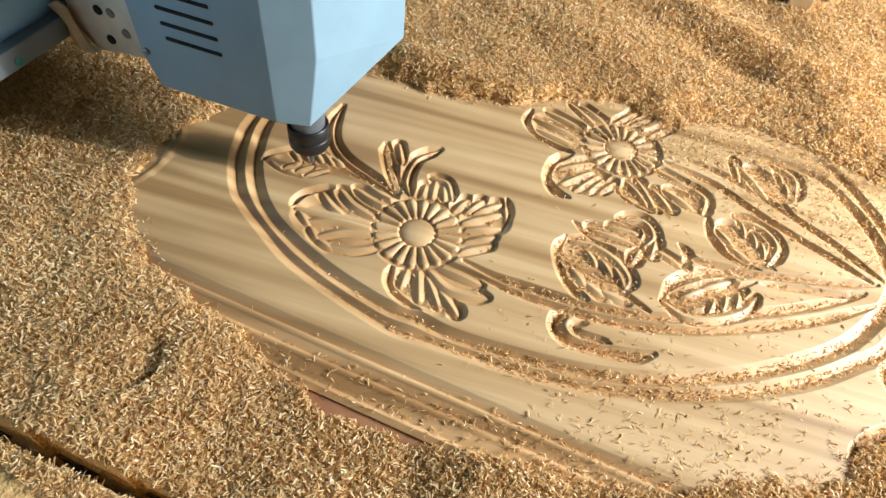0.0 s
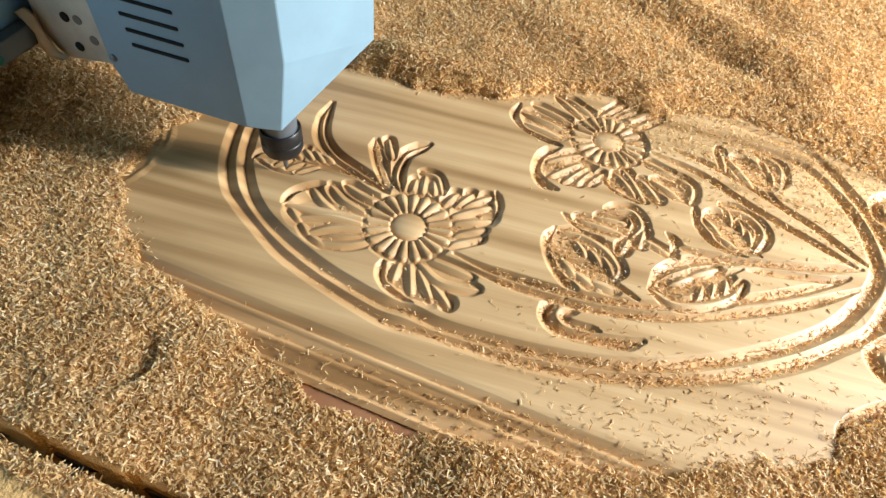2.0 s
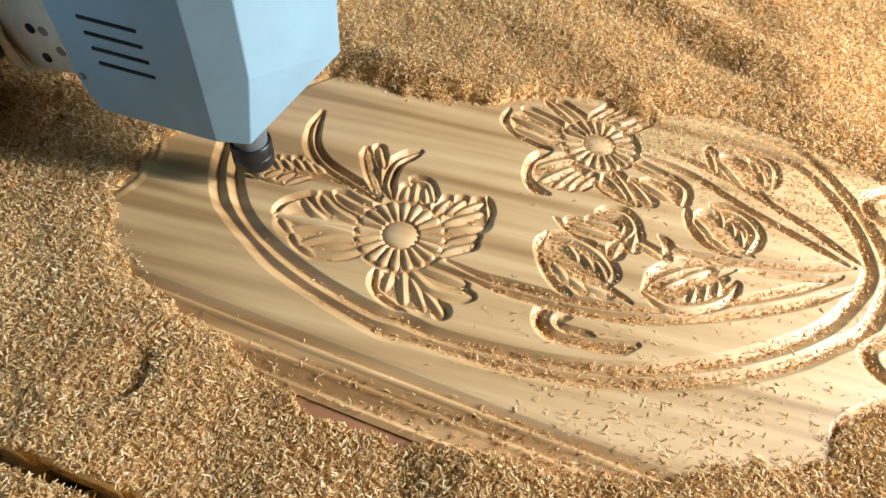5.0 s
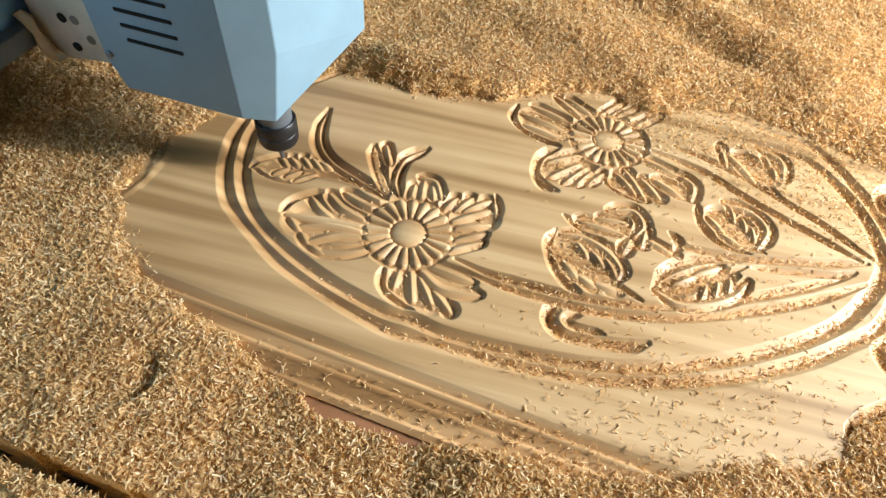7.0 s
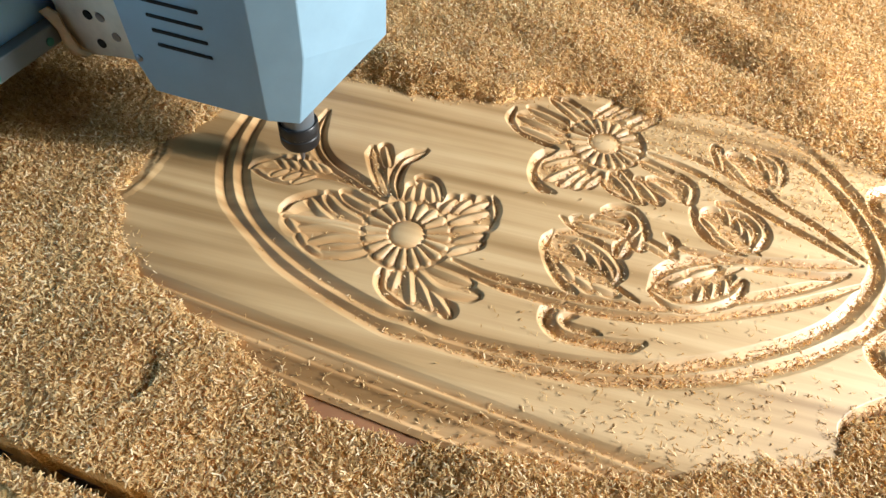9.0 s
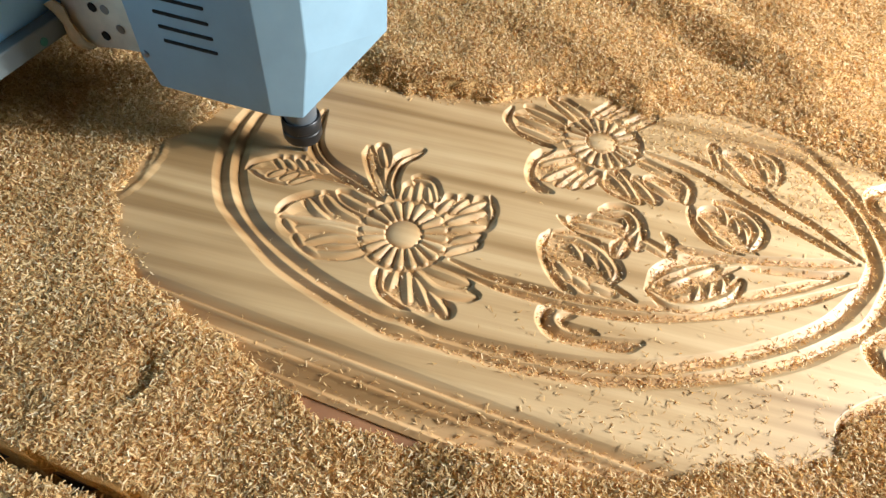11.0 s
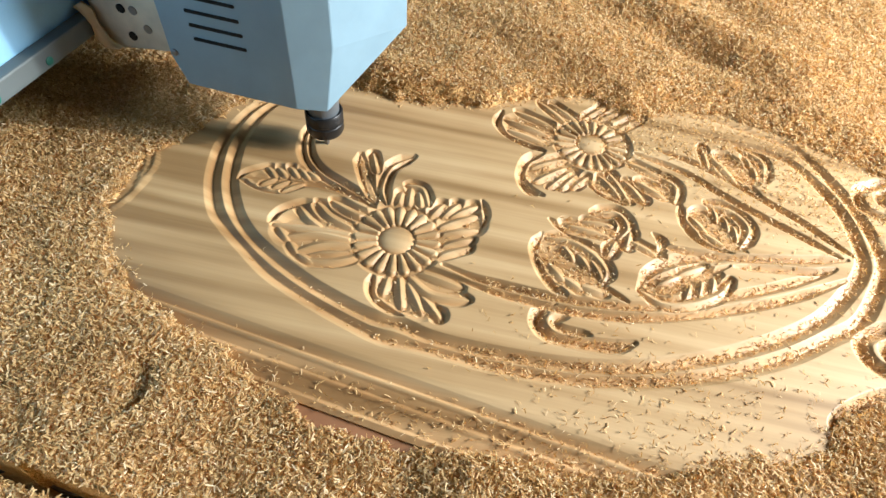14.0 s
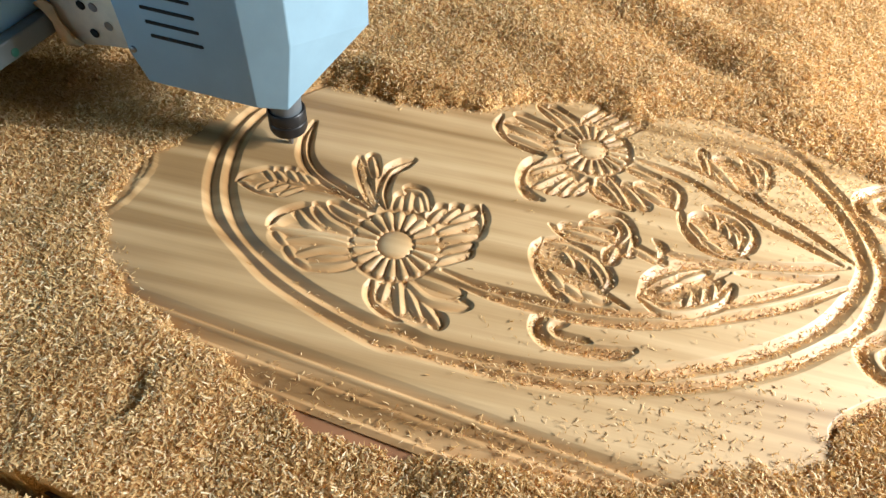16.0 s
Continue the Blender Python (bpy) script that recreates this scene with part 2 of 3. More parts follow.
STEMS = [
    ("g", 6.4, 5.2, [(-70, 294), (-40, 291), (-6, 293), (31, 297), (89, 311), (124, 327), (168, 353), (199, 373), (236, 400), (256, 417)]),
    ("g", 6.4, 5.2, [(-60, 285), (-23, 283), (24, 286), (51, 289), (91, 300), (134, 319), (177, 343), (222, 373), (267, 410)]),
    ("g", 8.7, 6.3, [(29, 290), (19, 280), (19, 267), (31, 259), (57, 262), (82, 268), (96, 277)]),
    ("g", 5.8, 4.1, [(43, 285), (32, 275), (38, 269), (62, 271)]),
    ("g", 5.8, 4, [(171, 388), (208, 399), (241, 409), (258, 420)]),
    ("g", 6.5, 4.6, [(102, 390), (122, 388), (166, 397), (208, 411), (269, 435)]),
    ("g", 6.1, 4.9, [(66, 502), (118, 493), (157, 475), (198, 459), (238, 445), (264, 435)]),
    ("g", 6.1, 4.9, [(87, 517), (127, 511), (166, 498), (198, 483), (229, 469), (258, 451), (274, 442)]),
    ("d", 8.7, 5.8, [(-252, 422), (-248, 396), (-235, 371), (-214, 355), (-183, 345), (-150, 335)]),
    ("g", 5.8, 4, [(-252, 394), (-243, 372), (-225, 354), (-208, 348)]),
    ("g", 7.2, 5.2, [(-230, 333), (-204, 340), (-175, 340), (-144, 332)]),
    ("g", 5.8, 4.6, [(97, 399), (108, 391), (105, 376), (116, 375)]),
]
LEAVES = [
    ("g", 8, 5.8, [(2, 360), (0, 342), (9, 323), (22, 309), (36, 302)]),
    ("g", 3.8, 4, [(10, 351), (37, 335), (64, 323), (90, 313)]),
    ("t", 6.5, 5.2, [(7, 359), (28, 362), (49, 355), (63, 341), (62, 327)]),
    ("t", 5.2, 4.6, [(23, 354), (34, 343)]),
    ("t", 5.2, 4.6, [(37, 350), (49, 338)]),
    ("t", 5.9, 5.2, [(49, 348), (62, 331)]),
    ("t", 6.5, 4, [(16, 329), (31, 317)]),
    ("t", 6.5, 4, [(31, 320), (47, 313)]),
    ("t", 6.5, 3.4, [(47, 317), (65, 316)]),
    ("g", 5.8, 4.6, [(4, 380), (35, 365), (62, 359)]),
    ("t", 5.9, 4.6, [(21, 380), (59, 381)]),
    ("t", 6.5, 5.8, [(41, 404), (62, 412), (74, 398), (68, 381)]),
    ("t", 5.2, 4.6, [(33, 390), (61, 395)]),
    ("t", 6.5, 5.8, [(77, 395), (76, 373)]),
    ("t", 6.5, 5.8, [(66, 378), (62, 359)]),
    ("t", 5.2, 4, [(78, 383), (102, 376)]),
    ("g", 6.5, 5.2, [(117, 447), (124, 421), (142, 406), (168, 404)]),
    ("g", 3.8, 4, [(132, 446), (155, 423), (181, 409)]),
    ("t", 6.5, 5.2, [(142, 459), (168, 456), (182, 439), (175, 414)]),
    ("t", 4.5, 4.6, [(148, 456), (153, 439)]),
    ("t", 4.5, 4.6, [(159, 447), (164, 432)]),
    ("t", 4.5, 4.6, [(168, 439), (172, 422)]),
    ("t", 5.2, 4, [(129, 435), (145, 419)]),
    ("t", 5.2, 4, [(142, 418), (160, 410)]),
    ("g", 8.7, 5.8, [(93, 335), (102, 357), (120, 375), (147, 390), (167, 397)]),
    ("g", 3.8, 4, [(101, 328), (130, 355), (166, 387)]),
    ("t", 4.5, 4.6, [(132, 337), (135, 354)]),
    ("t", 4.5, 4.6, [(143, 345), (144, 362)]),
    ("t", 4.5, 4.6, [(153, 353), (154, 369)]),
    ("t", 5.2, 4.6, [(108, 343), (125, 360)]),
    ("t", 5.2, 4, [(125, 362), (145, 379)]),
    ("t", 6.5, 5.2, [(95, 331), (115, 325), (137, 334), (158, 352), (168, 371)]),
    ("t", 5.2, 4.6, [(131, 542), (141, 512)]),
    ("g", 3.8, 4, [(159, 538), (182, 502), (199, 480)]),
    ("t", 5.2, 4.6, [(177, 544), (183, 529)]),
    ("t", 5.2, 4.6, [(184, 533), (189, 515)]),
    ("t", 6.5, 4.6, [(169, 556), (193, 543), (196, 514)]),
    ("t", 6.5, 4, [(142, 531), (169, 500)]),
]
FLOWER_LOWER = [
    ("g", 5.8, 5.2, [(-227, 282), (-225, 297), (-215, 310), (-204, 318)]),
    ("t", 5.9, 5.2, [(-212, 309), (-198, 299), (-183, 294)]),
    ("t", 6.5, 5.2, [(-199, 319), (-181, 308), (-155, 303)]),
    ("t", 6.5, 5.2, [(-187, 326), (-166, 320), (-143, 319)]),
    ("t", 5.9, 4, [(-222, 282), (-189, 289), (-152, 297)]),
    ("t", 6.5, 4.6, [(-207, 274), (-182, 286), (-152, 291)]),
    ("t", 6.5, 4.6, [(-193, 261), (-172, 278), (-149, 286)]),
    ("t", 6.5, 4.6, [(-181, 256), (-157, 264), (-140, 277)]),
    ("t", 5.2, 4.6, [(-218, 280), (-204, 271)]),
    ("t", 5.2, 4.6, [(-201, 269), (-189, 260)]),
    ("t", 5.2, 4.6, [(-189, 260), (-172, 256)]),
    ("d", 9.0, 5.8, [(-189, 392), (-176, 371), (-151, 339)]),
    ("t", 5.2, 5.2, [(-179, 399), (-165, 376)]),
    ("d", 9.2, 5.8, [(-139, 410), (-154, 388), (-152, 359), (-140, 340)]),
    ("t", 5.2, 4.6, [(-133, 361), (-130, 342)]),
    ("t", 5.2, 4.6, [(-127, 369), (-121, 345)]),
    ("t", 5.2, 4.6, [(-118, 366), (-111, 351)]),
    ("t", 5.2, 4.6, [(-132, 371), (-117, 371), (-105, 355)]),
    ("t", 5.9, 5.2, [(-98, 343), (-92, 361)]),
    ("t", 5.9, 5.2, [(-88, 346), (-79, 367)]),
    ("t", 5.9, 5.2, [(-81, 349), (-63, 371)]),
    ("t", 5.9, 4.6, [(-86, 334), (-60, 359)]),
    ("t", 5.9, 4.6, [(-83, 326), (-55, 343)]),
    ("t", 5.9, 4.6, [(-77, 314), (-55, 332)]),
    ("t", 5.9, 4.6, [(-78, 301), (-54, 322)]),
    ("g", 5.1, 4.6, [(-60, 378), (-51, 361), (-53, 336)]),
    ("g", 6.5, 5.8, [(-121, 262), (-116, 247), (-103, 238), (-83, 235)]),
    ("t", 5.9, 5.2, [(-108, 266), (-106, 248)]),
    ("t", 7.2, 5.8, [(-101, 272), (-87, 242)]),
    ("t", 6.5, 5.8, [(-91, 266), (-70, 243)]),
    ("t", 6.5, 5.8, [(-76, 258), (-54, 243)]),
    ("t", 6.5, 4, [(-90, 280), (-48, 278)]),
    ("t", 6.5, 4, [(-91, 272), (-69, 262), (-39, 268)]),
]
FLOWER_UPPER = [
    ("g", 6.5, 5.2, [(-78, 512), (-77, 491), (-57, 475), (-21, 468)]),
    ("t", 5.9, 4.6, [(-70, 502), (-23, 495)]),
    ("t", 5.9, 4.6, [(-63, 519), (-20, 509)]),
    ("t", 5.9, 4, [(-63, 487), (-22, 480)]),
    ("t", 5.9, 4.6, [(-44, 545), (-8, 521)]),
    ("t", 5.9, 4.6, [(-32, 547), (-1, 531)]),
    ("t", 5.2, 4.6, [(7, 537), (27, 570)]),
    ("t", 5.2, 4, [(24, 543), (44, 568)]),
    ("t", 6.5, 4, [(44, 533), (66, 563)]),
    ("g", 8, 5.8, [(-22, 465), (-34, 449), (-34, 425), (-24, 409), (-9, 407)]),
    ("t", 7.2, 5.2, [(-27, 442), (1, 466)]),
    ("t", 5.9, 5.2, [(-21, 422), (4, 455)]),
    ("t", 5.9, 5.2, [(-6, 420), (10, 451)]),
    ("t", 5.9, 5.2, [(5, 422), (16, 448)]),
    ("t", 5.9, 5.2, [(16, 429), (27, 450)]),
    ("g", 5.1, 4.6, [(26, 443), (44, 431), (71, 426)]),
    ("t", 5.9, 5.2, [(38, 456), (61, 436)]),
    ("t", 5.9, 5.2, [(45, 465), (72, 430)]),
    ("t", 6.5, 5.2, [(62, 459), (86, 436)]),
    ("t", 6.5, 4.6, [(74, 463), (103, 450)]),
    ("t", 6.5, 5.2, [(94, 479), (111, 470), (112, 448)]),
    ("t", 6.5, 4, [(63, 486), (95, 477)]),
]
END_SCROLL = [
    ("r", 2.2, 2, [(-368, 322), (-358, 304), (-354, 284), (-353, 264), (-358, 240)]),
    ("r", 1.8, 1.8, [(-380, 321), (-366, 304), (-358, 283), (-354, 266)]),
]
YOUNG_LEAF = [
    ("g", 5.1, 4, [(-281, 316), (-276, 330), (-260, 345)]),
    ("g", 3.5, 3.4, [(-279, 320), (-252, 330), (-219, 338), (-207, 343)]),
    ("f", 9.5, 2, [(-268, 323), (-247, 331), (-224, 339)]),
    ("t", 4.4, 4, [(-262, 342), (-249, 333)]),
    ("t", 4.4, 4, [(-253, 345), (-240, 337)]),
    ("t", 4.4, 4, [(-243, 350), (-230, 341)]),
    ("t", 4.4, 4, [(-234, 352), (-220, 343)]),
    ("t", 4.4, 4, [(-257, 320), (-248, 332)]),
    ("t", 4.4, 4, [(-245, 321), (-236, 333)]),
    ("t", 4.4, 4, [(-235, 320), (-222, 335)]),
    ("g", 3.5, 3.4, [(-278, 318), (-254, 313), (-233, 316)]),
    ("t", 5.2, 5.2, [(-226, 351), (-212, 347)]),
]
CORNER_SCROLLS = [
    ("g", 8.7, 5.8, [(320, 563), (290, 540), (287, 519), (298, 508), (316, 508)]),
    ("g", 7.2, 5.2, [(327, 557), (308, 539), (312, 522)]),
    ("g", 10.2, 5.8, [(304, 372), (277, 355), (273, 340), (281, 327), (297, 323)]),
    ("g", 7.2, 5.2, [(302, 360), (291, 347), (295, 335)]),
    ("g", 11.6, 6.9, [(299, 305), (277, 291), (257, 272), (246, 254)]),
    ("g", 8.7, 5.8, [(297, 286), (275, 271), (260, 254), (249, 242)]),
]

XS = np.concatenate([np.arange(-420, -345, 2.5), np.arange(-345, 300, 0.62), np.arange(300, 560, 3.0)])
YS = np.concatenate([np.arange(143, 560, 0.62), np.arange(560, 700, 3.0)])


def cut(z, strokes):
    """Runs a round-nosed cutter along the strokes; g keeps its depth, d leaves a rib between two cuts, f clears a flat bed, r leaves a bead, t clears the ground on which raise() leaves a petal."""
    for kind, radius, depth, way in strokes:
        line = curve(way)
        if kind in "gd":
            radius, depth = 0.86 * radius, 1.04 * depth
        if kind == "d":
            along = np.gradient(line, axis=0)
            across = np.stack([-along[:, 1], along[:, 0]], 1) / np.linalg.norm(along, axis=1)[:, None]
            for side in (-0.48, 0.48):
                ease = np.minimum(1, 0.25 + 5 * np.minimum(np.linspace(0, 1, len(line)), np.linspace(1, 0, len(line))))
                for (x, y), k in zip(line + across * side * radius * ease[:, None], ease):
                    dig(z, x, y, 0.66 * radius * (0.4 + 0.6 * k), 0.95 * depth * (0.4 + 0.6 * k))
            continue
        s = np.linspace(0, 1, len(line))
        swell = np.minimum(1, 0.45 + 4 * np.minimum(s, 1 - s))
        for (x, y), k in zip(line, swell):
            if kind == "t":
                dig(z, x, y, 1.25 * radius * k + 1.6, 0.80 * depth, "f")
            else:
                dig(z, x, y, radius * k, depth * k, kind)


def raise_petals(z, strokes):
    """Leaves the petals standing on the cleared ground: long drops with a sharp crest, a little under the face of the panel."""
    for kind, radius, depth, way in strokes:
        if kind != "t":
            continue
        line = curve(way)
        s = np.linspace(0, 1, len(line))
        for (x, y), k in zip(line, np.sqrt(np.sin(np.pi * np.clip(0.08 + 0.86 * s, 0, 0.97)))):
            dig(z, x, y, 0.86 * radius * k, (0.80 * depth, (0.80 * depth - 0.5) * k), "p")


def dig(z, x, y, r, d, kind="g"):
    a, b = np.searchsorted(XS, (x - r, x + r))
    c, e = np.searchsorted(YS, (y - r, y + r))
    if a >= b or c >= e:
        return
    far = ((XS[a:b] - x) ** 2)[None, :] + ((YS[c:e] - y) ** 2)[:, None]
    if kind == "p":
        ground, rise = d
        np.maximum(z[c:e, a:b], np.where(far < r * r, rise * np.clip(1 - np.sqrt(far) / r, 0, 1) ** 0.85 - ground, -99), out=z[c:e, a:b])
        return
    if kind == "r":
        np.maximum(z[c:e, a:b], d * np.sqrt(np.clip(1 - far / r**2, 0, 1)), out=z[c:e, a:b])
        return
    if kind == "f":
        np.minimum(z[c:e, a:b], -d * np.clip((1 - np.sqrt(far) / r) / 0.42, 0, 1), out=z[c:e, a:b])
        return
    hollow = -d * np.clip(1 - np.sqrt(far) / r, 0, 1) ** 0.95
    np.minimum(z[c:e, a:b], hollow, out=z[c:e, a:b])


def daisy(z, x, y, ring, eye, petals, turn):
    """The round of petals: a domed eye in a moat and a ring of rounded petals parted by sharp cuts."""
    dx, dy = XS[None, :] - x, YS[:, None] - y
    far, way = np.hypot(dx, dy), np.arctan2(dy, dx)
    swell = np.abs(np.sin(petals * (way - turn) / 2))
    tip = ring * (0.90 + 0.12 * swell)
    z[:] = np.where(far < ring + 5, np.minimum(z, -3.4 * np.clip((ring + 5 - far) / 4.0, 0, 1)), z)
    leaf = -4.4 + (3.4 + 0.4 * (far - eye) / ring) * swell**0.8 * np.clip((tip - far) / 3.0, 0, 1) ** 0.6 * np.clip((far - eye - 1.5) / 2.0, 0, 1)
    z[:] = np.where((far < tip) & (far > eye), leaf, z)
    inside = far < eye + 1.5
    z[inside] = -4.4 + 3.9 * np.sqrt(np.clip(1 - (far[inside] / (eye + 1.5)) ** 2, 0, 1))


RELIEF = np.zeros((len(YS), len(XS)))
# stepped moulding along the front edge
RELIEF[:] = np.interp(YS, [143, 146, 147.5, 150.5, 160, 162, 163.8, 166.5, 173, 175, 176.8, 179.5, 187, 191], [-7.5, -6.0, -5.2, -7.2, -4.6, -3.6, -3.2, -5.2, -3.0, -1.8, -1.4, -4.0, -0.5, 0.0])[:, None]
BEDS = [(kind, 1.12 * radius, 1.75 * depth, way) for kind, radius, depth, way in BEDS]
for strokes in (BORDER, BEDS, STEMS, LEAVES, FLOWER_LOWER, FLOWER_UPPER, END_SCROLL, YOUNG_LEAF, CORNER_SCROLLS):
    cut(RELIEF, strokes)
for strokes in (LEAVES, FLOWER_LOWER, FLOWER_UPPER, YOUNG_LEAF):
    raise_petals(RELIEF, strokes)
daisy(RELIEF, -117, 306, 39, 14, 20, 0.1)
daisy(RELIEF, 22, 500, 38, 14, 20, 0.25)
RELIEF += 0.12 * softnoise(XS[None, :] + 0 * YS[:, None], YS[:, None] + 0 * XS[None, :], 0.05, 3)
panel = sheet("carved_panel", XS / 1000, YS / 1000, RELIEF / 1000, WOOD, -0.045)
bm = bmesh.new()
box(bm, (-0.42, 0.1250, -0.045), (0.56, 0.1428, -0.0090), 0.0005)
part("edge_strip", bm, EDGE, panel, "red brown ledge along the panel's front edge")
tagged(panel, "pale softwood panel carved with flowers inside a double oval border", "wood panel")


def relief_at(x, y):
    i = np.clip(np.searchsorted(XS, x * 1000), 0, len(XS) - 1)
    j = np.clip(np.searchsorted(YS, y * 1000), 0, len(YS) - 1)
    return RELIEF[j, i] / 1000


# ---- loose shavings all round the panel ----
VISIBLE = [(-362, 262), (-363, 240), (-339, 217), (-310, 194), (-294, 178), (-264, 172), (-227, 163), (-195, 158), (-180, 152), (-170, 147), (-140, 139), (-110, 135), (-80, 133), (-45, 135), (-19, 144), (2, 150), (55, 157), (110, 169), (135, 179), (160, 199), (208, 219), (241, 238), (244, 259), (256, 275), (298, 306), (328, 567), (243, 589), (156, 605), (103, 590), (57, 564), (7, 571), (-40, 554), (-92, 514), (-137, 495), (-184, 485), (-243, 484), (-275, 482), (-329, 421), (-345, 374), (-352, 336), (-370, 322)]


def inside_depth(x, y):
    """Distance to the rim of the swept area, positive inside it (metres)."""
    p = np.array(VISIBLE, float) / 1000
    q = np.roll(p, -1, 0)
    best, inside = np.full(x.shape, 9.0), np.zeros(x.shape, bool)
    for (ax, ay), (bx, by) in zip(p, q):
        ex, ey = bx - ax, by - ay
        s = np.clip(((x - ax) * ex + (y - ay) * ey) / (ex * ex + ey * ey), 0, 1)
        best = np.minimum(best, np.hypot(x - ax - s * ex, y - ay - s * ey))
        if ay != by:
            inside ^= ((ay > y) != (by > y)) & (x < (bx - ax) * (y - ay) / (by - ay) + ax)
    return np.where(inside, best, -best)


def bed_height(x, y):
    depth = inside_depth(x, y) + 0.0035 * softnoise(x, y, 150, 5) + 0.002 * softnoise(x, y, 420, 6)
    south = np.clip((0.165 - y) / 0.012, 0, 1) * np.clip((x + 0.21) / 0.06, 0, 1) * np.clip((0.02 - x) / 0.05, 0.3, 1)
    north = np.clip((y - 0.42) / 0.1, 0, 1)
    level = 0.003 - 0.0100 * south + 0.008 * north
    hills = (0.0030 + 0.0012 * north) * softnoise(x, 1.3 * y, 22, 7) + 0.0012 * softnoise(x, y, 110, 8)
    for hx, hy, along, across, turn, rise in ((-0.205, 0.512, 0.045, 0.018, 0.1, 0.012), (0.13, 0.755, 0.10, 0.022, -0.35, 0.012), (0.11, 0.705, 0.09, 0.020, -0.35, -0.010), (-0.10, 0.655, 0.10, 0.030, -0.2, 0.006), (0.02, 0.83, 0.12, 0.025, -0.2, 0.008)):
        u, w = (x - hx) * math.cos(turn) + (y - hy) * math.sin(turn), (y - hy) * math.cos(turn) - (x - hx) * math.sin(turn)
        hills = hills + rise * np.exp(-((u / along) ** 2) - (w / across) ** 2)
    dip = np.hypot(x + 0.251, y - 0.105)
    level = level - 0.0042 * np.clip((0.028 - dip) / 0.002, 0, 1) * np.clip(0.55 + (x + 0.251) / 0.05, 0, 1)
    reach = 0.012 + 0.035 * np.clip(x / 0.08, 0, 1) * np.maximum(north, 0.7 * np.clip((x - 0.12) / 0.06, 0, 1))
    slope = np.clip((depth + reach) / (reach + 0.002), 0, 1)
    top = level + hills
    return top * (1 - slope) + np.minimum(top, -0.0005) * slope - 0.06 * np.clip(depth / 0.006, 0, 1)


bx, by = np.arange(-0.95, 0.75, 0.004), np.arange(-0.12, 1.25, 0.004)
gx, gy = np.meshgrid(bx, by)
slit = np.abs(gy - (0.033 + 0.055 * (gx + 0.30)))
gz = bed_height(gx, gy)
gz = np.where((slit < 0.0055) & (gx < -0.15), -0.080, gz)
bed = sheet("sawdust_bed", bx, by, gz, BED)
tagged(bed, "thick bed of golden brown sawdust over the machine table", "sawdust", kind="stuff")


def flakes(name, x, y, z, size, seed, flat=0.5):
    """Curled shavings at the given places; size in metres."""
    rng = np.random.default_rng(seed)
    n = len(x)
    long = size * rng.uniform(0.6, 1.7, n)
    wide = size * rng.uniform(0.12, 0.33, n)
    curl = long * rng.uniform(-0.15, 0.42, n)
    yaw, tip, rock = rng.uniform(0, 2 * math.pi, n), rng.normal(0, flat, n), rng.normal(0, flat * 1.2, n)
    local = np.zeros((n, 6, 3))
    for k, s in enumerate((-0.5, 0.0, 0.5)):
        w = wide * (0.5 if k == 1 else 0.5 * 0.6)
        for j, side in enumerate((-1, 1)):
            local[:, 2 * k + j, 0] = long * s
            local[:, 2 * k + j, 1] = w * side + curl * 0.7 * (k == 1)
            local[:, 2 * k + j, 2] = curl * (k == 1)
    cy, sy, ct, st, cr, sr = np.cos(yaw), np.sin(yaw), np.cos(tip), np.sin(tip), np.cos(rock), np.sin(rock)
    X, Y, Z = local[..., 0], local[..., 1], local[..., 2]
    Y, Z = Y * cr[:, None] - Z * sr[:, None], Y * sr[:, None] + Z * cr[:, None]
    X, Z = X * ct[:, None] - Z * st[:, None], X * st[:, None] + Z * ct[:, None]
    X, Y = X * cy[:, None] - Y * sy[:, None], X * sy[:, None] + Y * cy[:, None]
    co = np.stack([X + x[:, None], Y + y[:, None], Z + z[:, None]], -1).reshape(-1, 3)
    base = (np.arange(n) * 6)[:, None]
    quads = np.concatenate([base + [0, 2, 3, 1], base + [2, 4, 5, 3]], 0)
    return faces(name, co, quads, CHIPS, False)


rng = np.random.default_rng(11)
N = 640000
cx, cy = rng.uniform(-0.72, 0.42, N), rng.uniform(-0.02, 1.02, N)
# only the stretch of table that lies open to view
keep = (cy > 0.02 - 0.1 * (cx + 0.3)) & (cy < 1.0 + 0.5 * (cx - 0.35)) & (cy > 0.23 + 0.9 * (cx - 0.29)) & (cx > -0.30 - 0.95 * cy)
keep &= rng.random(N) < np.clip(1.05 - 0.5 * cy, 0.5, 1)
cx, cy = cx[keep], cy[keep]
slit = np.abs(cy - (0.033 + 0.055 * (cx + 0.30)))
cz = bed_height(cx, cy)
keep = (cz > -0.046) & ((slit > 0.006) | (cx > -0.15))
cx, cy, cz = cx[keep], cy[keep], cz[keep]
shavings = flakes("wood_shavings", cx, cy, cz + rng.uniform(0.0002, 0.0024, len(cx)), 0.0047, 12, 0.48)
tagged(shavings, "deep heap of curled golden wood shavings around the panel", "wood shavings", kind="stuff")

# stray flakes on the panel: in the grooves, thick to the far right, thin elsewhere
N = 90000
cx, cy = rng.uniform(-0.33, 0.36, N), rng.uniform(0.145, 0.62, N)
deep = -relief_at(cx, cy)
depth = inside_depth(cx, cy)
far_right = np.clip((cy - 0.47 + 0.25 * (cx - 0.05)) / 0.08, 0, 1) * np.clip((cx + 0.02) / 0.08, 0, 1)
groove = np.clip((deep - np.where(cx > -0.03, 0.0018, 0.0030)) / 0.0012, 0, 1) * np.where(cy > 0.19, 1, 0.45) * np.clip((cx + 0.24) / 0.26, 0, 1) * np.clip(1.25 - 2 * np.abs(cy - 0.35), 0.2, 1)
